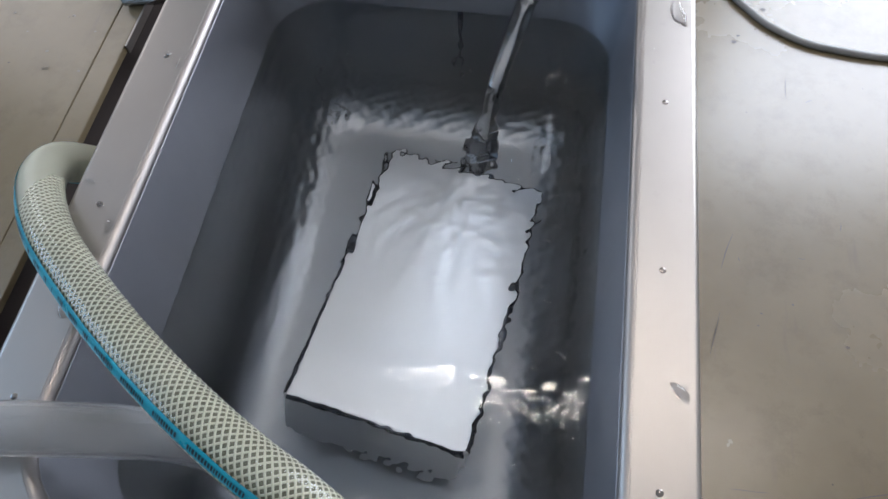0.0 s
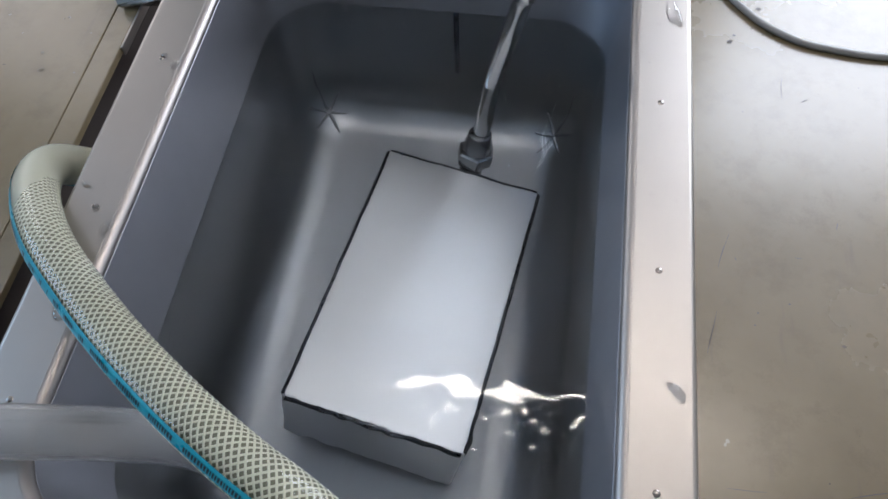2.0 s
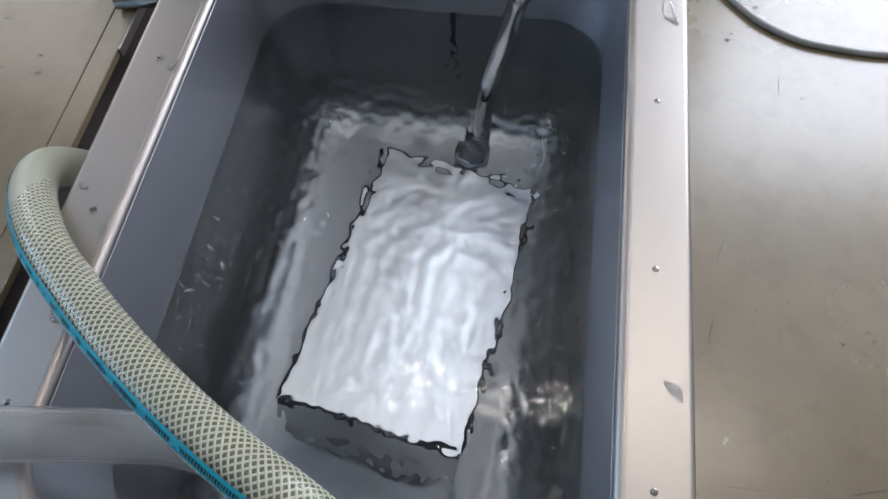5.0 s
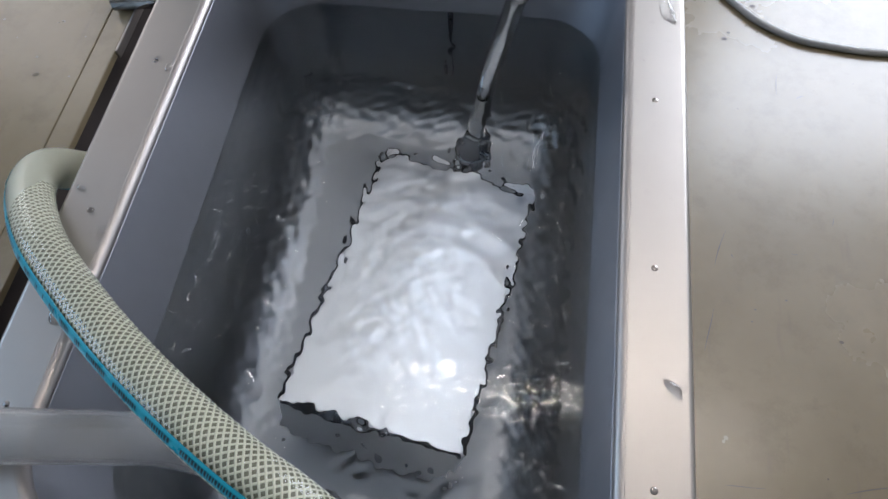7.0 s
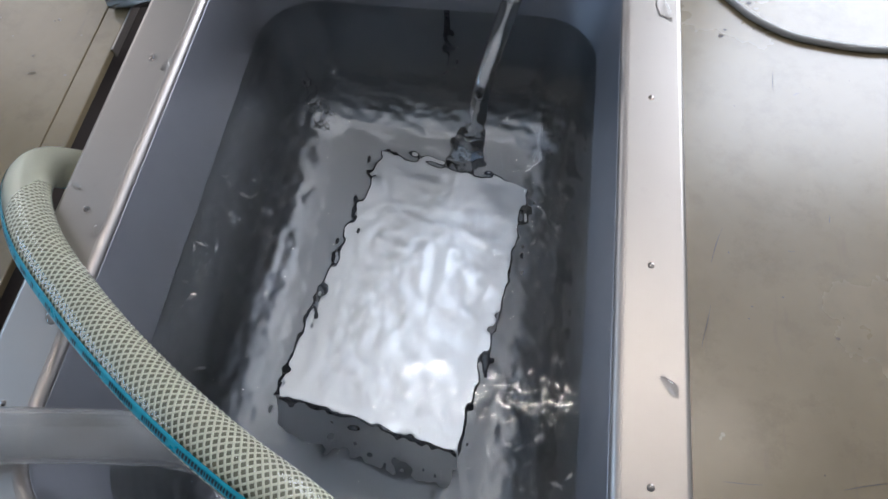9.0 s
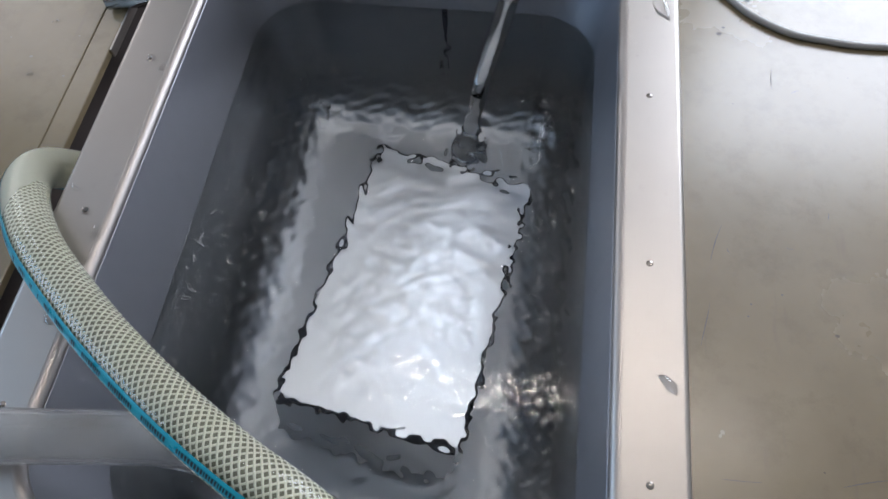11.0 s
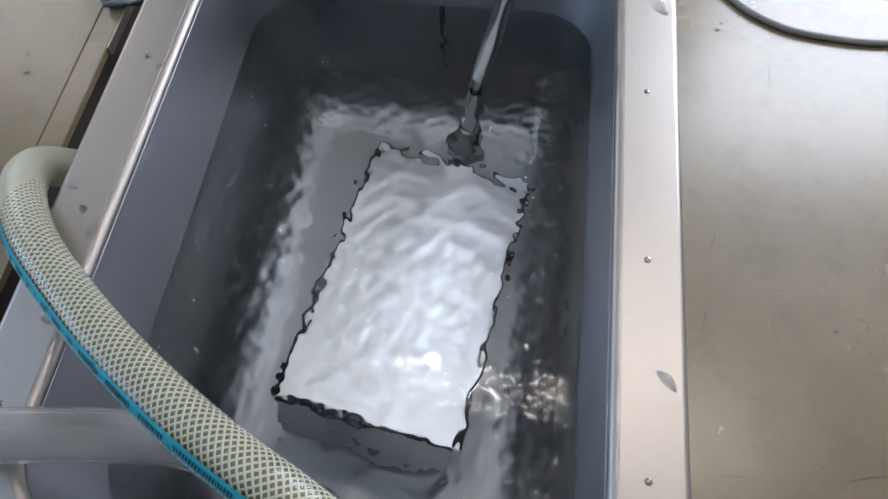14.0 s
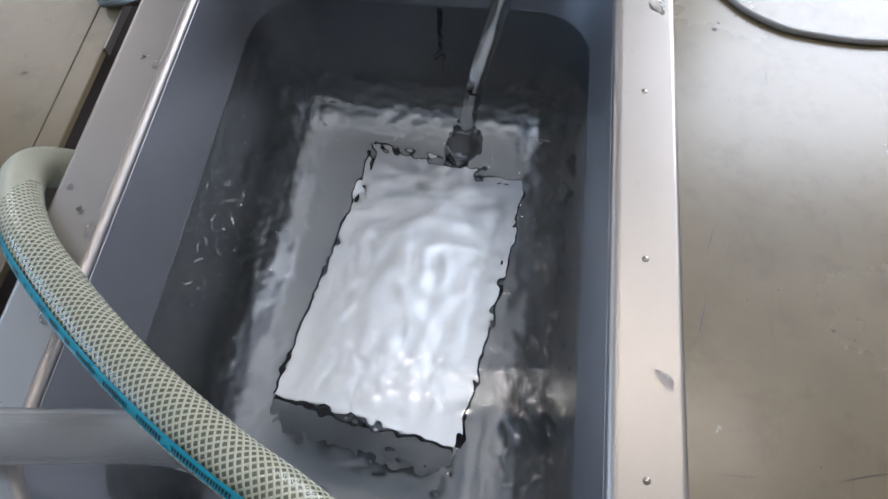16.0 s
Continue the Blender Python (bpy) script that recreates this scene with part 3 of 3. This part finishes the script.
for k, row in enumerate(((0.2221, -0.085, 0.0034, 0.0098, 48), (0.2205, 0.253, 0.0056, 0.0185, 10), (-0.1955, -0.0158, 0.0044, 0.0056, -20), (-0.1952, 0.1477, 0.0042, 0.0062, -25),
                         (-0.2028, -0.0837, 0.0055, 0.0085, 15), (0.1995, 0.2072, 0.0013, 0.002, 0), (0.2002, 0.1928, 0.0014, 0.0018, 30), (0.2013, 0.1758, 0.0012, 0.0017, 0),
                         (-0.209, 0.1562, 0.0030, 0.0042, 35), (-0.2098, 0.0009, 0.0030, 0.0042, 40), (-0.2255, 0.0203, 0.0030, 0.0046, 60), (-0.2103, -0.1544, 0.0034, 0.0042, 0))):
    water_drop(*row, k + 1)


def wall_drop(y, z, w, l, seed):
    """A small drop or dried spot on the sloping left wall of the tank."""
    rnd = random.Random(seed)
    bm = bmesh.new()
    bmesh.ops.create_uvsphere(bm, u_segments=12, v_segments=8, radius=1)
    for v in bm.verts:
        v.co = Vector((max(v.co.z, -0.02) * 0.0011, v.co.y * w * (1 + 0.2 * rnd.random()), v.co.x * l * (1 - 0.25 * v.co.x)))
    drop = part("water_drop", bm_mesh("water_drop", bm, DROPLET, True), None, "", pose(-HALF + 0.105 * (-z - 0.006) + 0.0001, y, z, 0, 6, 0))
    tagged(drop, "small clear drop running down the tank wall", "water drop", "drops on the tank wall")


for k, row in enumerate(((0.0832, -0.0411, 0.0016, 0.0034), (0.0919, -0.0537, 0.0015, 0.0034), (-0.0427, -0.0557, 0.0016, 0.003), (0.0093, -0.0365, 0.0016, 0.0024), (-0.0426, -0.091, 0.002, 0.0055))):
    wall_drop(*row, k + 1)

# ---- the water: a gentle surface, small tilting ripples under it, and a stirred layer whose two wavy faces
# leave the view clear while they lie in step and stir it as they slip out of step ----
WATER_Z = -0.095


def wave_field(seed, count, short, long, slope):
    rnd = np.random.RandomState(seed)
    lam = short * (long / short) ** rnd.rand(count)
    ang, ph = rnd.rand(count) * math.tau, rnd.rand(count) * math.tau
    k = math.tau / lam
    amp = slope * math.sqrt(2 / count) / k

    def height(x, y):
        h = np.zeros_like(x)
        for i in range(count):
            h += amp[i] * np.sin(k[i] * (x * math.cos(ang[i]) + y * math.sin(ang[i])) + ph[i])
        return h

    return height


def sheet(name, x0, x1, y0, y1, step, field, material, flip=False, centre=(0, 0)):
    nx, ny = int((x1 - x0) / step) + 1, int((y1 - y0) / step) + 1
    gx, gy = np.meshgrid(np.linspace(x0, x1, nx), np.linspace(y0, y1, ny))
    v = np.stack([gx - centre[0], gy - centre[1], field(gx, gy)], -1).reshape(-1, 3)
    i = (np.arange(ny - 1)[:, None] * nx + np.arange(nx - 1)[None, :]).reshape(-1, 1)
    f = np.concatenate([i, i + 1, i + nx + 1, i + nx], 1)
    if flip:
        f = f[:, ::-1]
    me = bpy.data.meshes.new(name)
    me.from_pydata(v.tolist(), [], f.tolist())
    me.materials.append(material)
    me.update()
    me.shade_smooth()
    return me


water = tagged(new("water"), "clear rippling water filling the steel tank", "water", kind="structure")
water.location = (0, 0, WATER_Z)
swell, chop = wave_field(3, 26, 0.022, 0.055, 0.0095), wave_field(4, 44, 0.0085, 0.02, 0.038)
rough = wave_field(8, 70, 0.007, 0.036, 0.145)
glint = wave_field(21, 40, 0.008, 0.02, 0.20)


def gentle(x, y):
    """A low swell with a choppy band across the near half."""
    e = np.clip((0.030 - np.abs(y + 0.066 + 0.040)) / 0.016, 0.12, 1)
    return swell(x, y) + chop(x, y) * e * e * (3 - 2 * e)


surface = part("surface", sheet("surface", -0.200, 0.200, -0.257, 0.349, 0.002, gentle, WATER), water)
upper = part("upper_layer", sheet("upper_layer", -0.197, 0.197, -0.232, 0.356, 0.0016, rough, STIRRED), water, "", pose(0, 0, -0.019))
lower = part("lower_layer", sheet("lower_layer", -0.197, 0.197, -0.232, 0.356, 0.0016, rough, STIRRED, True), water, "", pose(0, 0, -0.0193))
# gloss-only sheets under the surface, added to catch the lamp as glints
ripples = []
COLS, ROWS_Y = 3, 26
for cx in range(COLS):
    for cy in range(ROWS_Y):
        w, l = 0.36 / COLS, 0.55 / ROWS_Y
        x, y = -0.18 + w * (cx + 0.5), -0.216 + l * (cy + 0.5)
        ob = part("ripple", sheet("ripple", x - w / 2, x + w / 2, y - l / 2, y + l / 2, 0.0018, glint, RIPPLE, False, (x, y)), water, "", pose(x, y, -0.010))
        ripples.append((ob, x, y))
ring = [Vector(q) for q in rounded(HALF - 0.0093, NEAR + 0.0093, FAR - 0.0093, 0.0608, 0)]
meniscus = part("meniscus", tube("meniscus", [*ring, ring[0]], 0.0014, CREST, 10, side=(0.05, 0.02, 1)), water)
wavelets = []
WAVELETS = 260


def wavelet_mesh(seed):
    """A short crest, steep on one side, with an uneven outline."""
    rnd = random.Random(seed)
    l, w, h, bend = rnd.uniform(0.0016, 0.0052), rnd.uniform(0.0007, 0.0018), rnd.uniform(0.00008, 0.00026), rnd.uniform(-0.5, 0.5)
    n, verts, faces = 9, [], []
    for i in range(n):
        a = -1 + 2 * i / (n - 1)
        taper = math.sqrt(max(0.0, 1 - a * a)) * (0.75 + 0.25 * math.sin(5 * a + seed))
        for b, up in ((-1, 0), (-0.55, 0.55), (-0.1, 1), (0.35, 0.8), (1, 0)):
            verts.append((a * l, bend * l * a * a + b * w * max(taper, 0.03), up * h * taper))
    for i in range(n - 1):
        for k in range(4):
            o = i * 5 + k
            faces.append([o, o + 5, o + 6, o + 1])
    return mesh_of("wavelet", verts, faces, CREST)


shapes = [wavelet_mesh(k) for k in range(12)]
rnd_w = random.Random(77)
for k in range(WAVELETS):
    side_strip = k % 5
    if side_strip < 2:
        x, y = rnd_w.uniform(0.095, 0.168), rnd_w.uniform(-0.15, 0.20)
    elif side_strip < 4:
        x, y = rnd_w.uniform(-0.165, -0.075), rnd_w.uniform(-0.13, 0.20)
    else:
        x, y = rnd_w.uniform(-0.12, 0.13), rnd_w.uniform(-0.13, 0.27)
    ob = part("wavelet", shapes[k % 12], water, "", pose(x, y, 0.0008))
    wavelets.append((ob, x, y))
for ob in (meniscus, surface, *(q[0] for q in wavelets), upper, lower, *(q[0] for q in ripples)):
    ob.visible_shadow = False


# ---- what moves ----
def stir(t, x, y):
    """How rough the water is at a place, 0 to 1."""
    early = max(0.0, min(1.0, (1.35 - t) / 0.3)) * max(0.0, min(1.0, (x + 1.4 * y - 0.02) / 0.25)) * 0.5
    reach = (t - 3.3) * 0.42                       # the ripples spread from the near left corner
    far = math.hypot(x + 0.12, y + 0.15)
    return max(early, max(0.0, min(1.0, (reach - far) / 0.12 + 0.35 * (t > 3.3) * (far < 0.1))))


def motions():
    rnd = random.Random(11)
    times = [round(0.1 * k, 2) for k in range(161)]
    # the surface drifts a little, and shifts its choppy part over the near half when it is stirred
    rows = []
    for t in times:
        a = min(1.0, max(0.0, (t - 3.4) * 0.9)) if t > 2 else 0.6 * min(1.0, max(0.0, (1.4 - t) / 0.3))
        rows.append((t, pose(0.004 * math.sin(2.1 * t) + 0.004 * a * rnd.uniform(-1, 1), 0.002 * math.cos(1.7 * t) + a * (0.029 + 0.004 * rnd.uniform(-1, 1)), 0,
                             0.2 * a * rnd.uniform(-1, 1), 0.2 * a * rnd.uniform(-1, 1), 0)))
    walk(surface, rows)
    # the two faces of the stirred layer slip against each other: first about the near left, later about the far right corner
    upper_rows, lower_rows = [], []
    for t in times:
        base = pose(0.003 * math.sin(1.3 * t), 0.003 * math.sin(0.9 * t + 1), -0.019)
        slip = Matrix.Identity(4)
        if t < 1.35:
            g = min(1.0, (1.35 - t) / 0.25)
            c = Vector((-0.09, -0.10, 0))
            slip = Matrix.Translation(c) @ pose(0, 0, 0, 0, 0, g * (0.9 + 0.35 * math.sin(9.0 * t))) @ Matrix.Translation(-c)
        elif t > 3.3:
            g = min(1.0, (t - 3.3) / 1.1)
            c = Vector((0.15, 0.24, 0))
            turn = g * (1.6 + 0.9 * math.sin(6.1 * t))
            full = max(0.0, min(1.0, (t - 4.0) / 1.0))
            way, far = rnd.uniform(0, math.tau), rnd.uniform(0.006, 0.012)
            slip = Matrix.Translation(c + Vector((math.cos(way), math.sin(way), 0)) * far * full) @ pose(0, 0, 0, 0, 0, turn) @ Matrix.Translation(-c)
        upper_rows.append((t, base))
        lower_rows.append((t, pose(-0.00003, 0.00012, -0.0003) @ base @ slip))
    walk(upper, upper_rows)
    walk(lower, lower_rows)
    # each ripple leans over while the water is calm, and levels out and wobbles as it is stirred
    for ob, x, y in ripples:
        rows = []
        for t in times[::2]:
            s = stir(t, x, y)
            rows.append((t, pose(x, y, -0.010, 25.0 * (1 - s) + s * rnd.uniform(-5, 5), s * rnd.uniform(-1.5, 1.5), 0)))
        walk(ob, rows)
    # the wavelets lie along the near wall while the water is calm, run out from there and then dart about
    for ob, x, y in wavelets:
        rest = pose(x * 0.9, -0.188 - 0.012 * rnd.random(), 0.0004)
        start = 3.3 + 2.2 * math.hypot(x + 0.12, y + 0.18) + rnd.uniform(0, 0.2)
        angle, lean = rnd.uniform(-40, 40), 3 + 68 * (0.13 - x)     # lean set so that the crests mirror the tube lamp as glints
        rows = [(0, rest)]
        if x > 0.01 and rnd.random() < 0.35:                       # the last of an earlier stir, dying away
            rows = [(q, pose(x + rnd.uniform(-0.01, 0.01), y + rnd.uniform(-0.01, 0.01), 0.0008, rnd.uniform(-8, 8), lean + rnd.uniform(-8, 8), 0)
                     @ pose(0, 0, 0, 0, 0, angle)) for q in (0, 0.3, 0.6, 0.9, 1.15)] + [(1.6, rest)]
        rows.append((start - 0.4, rest))
        t = start
        while t < 15.9:
            angle += rnd.uniform(-45, 45)
            rows.append((t, pose(x + rnd.uniform(-0.012, 0.012), y + rnd.uniform(-0.012, 0.012), 0.0008, rnd.uniform(-8, 8), lean + rnd.uniform(-8, 8), 0) @ pose(0, 0, 0, 0, 0, angle)))
            t += rnd.uniform(0.2, 0.4)
        rows.append((16.0, rows[-1][1]))
        walk(ob, rows)


motions()
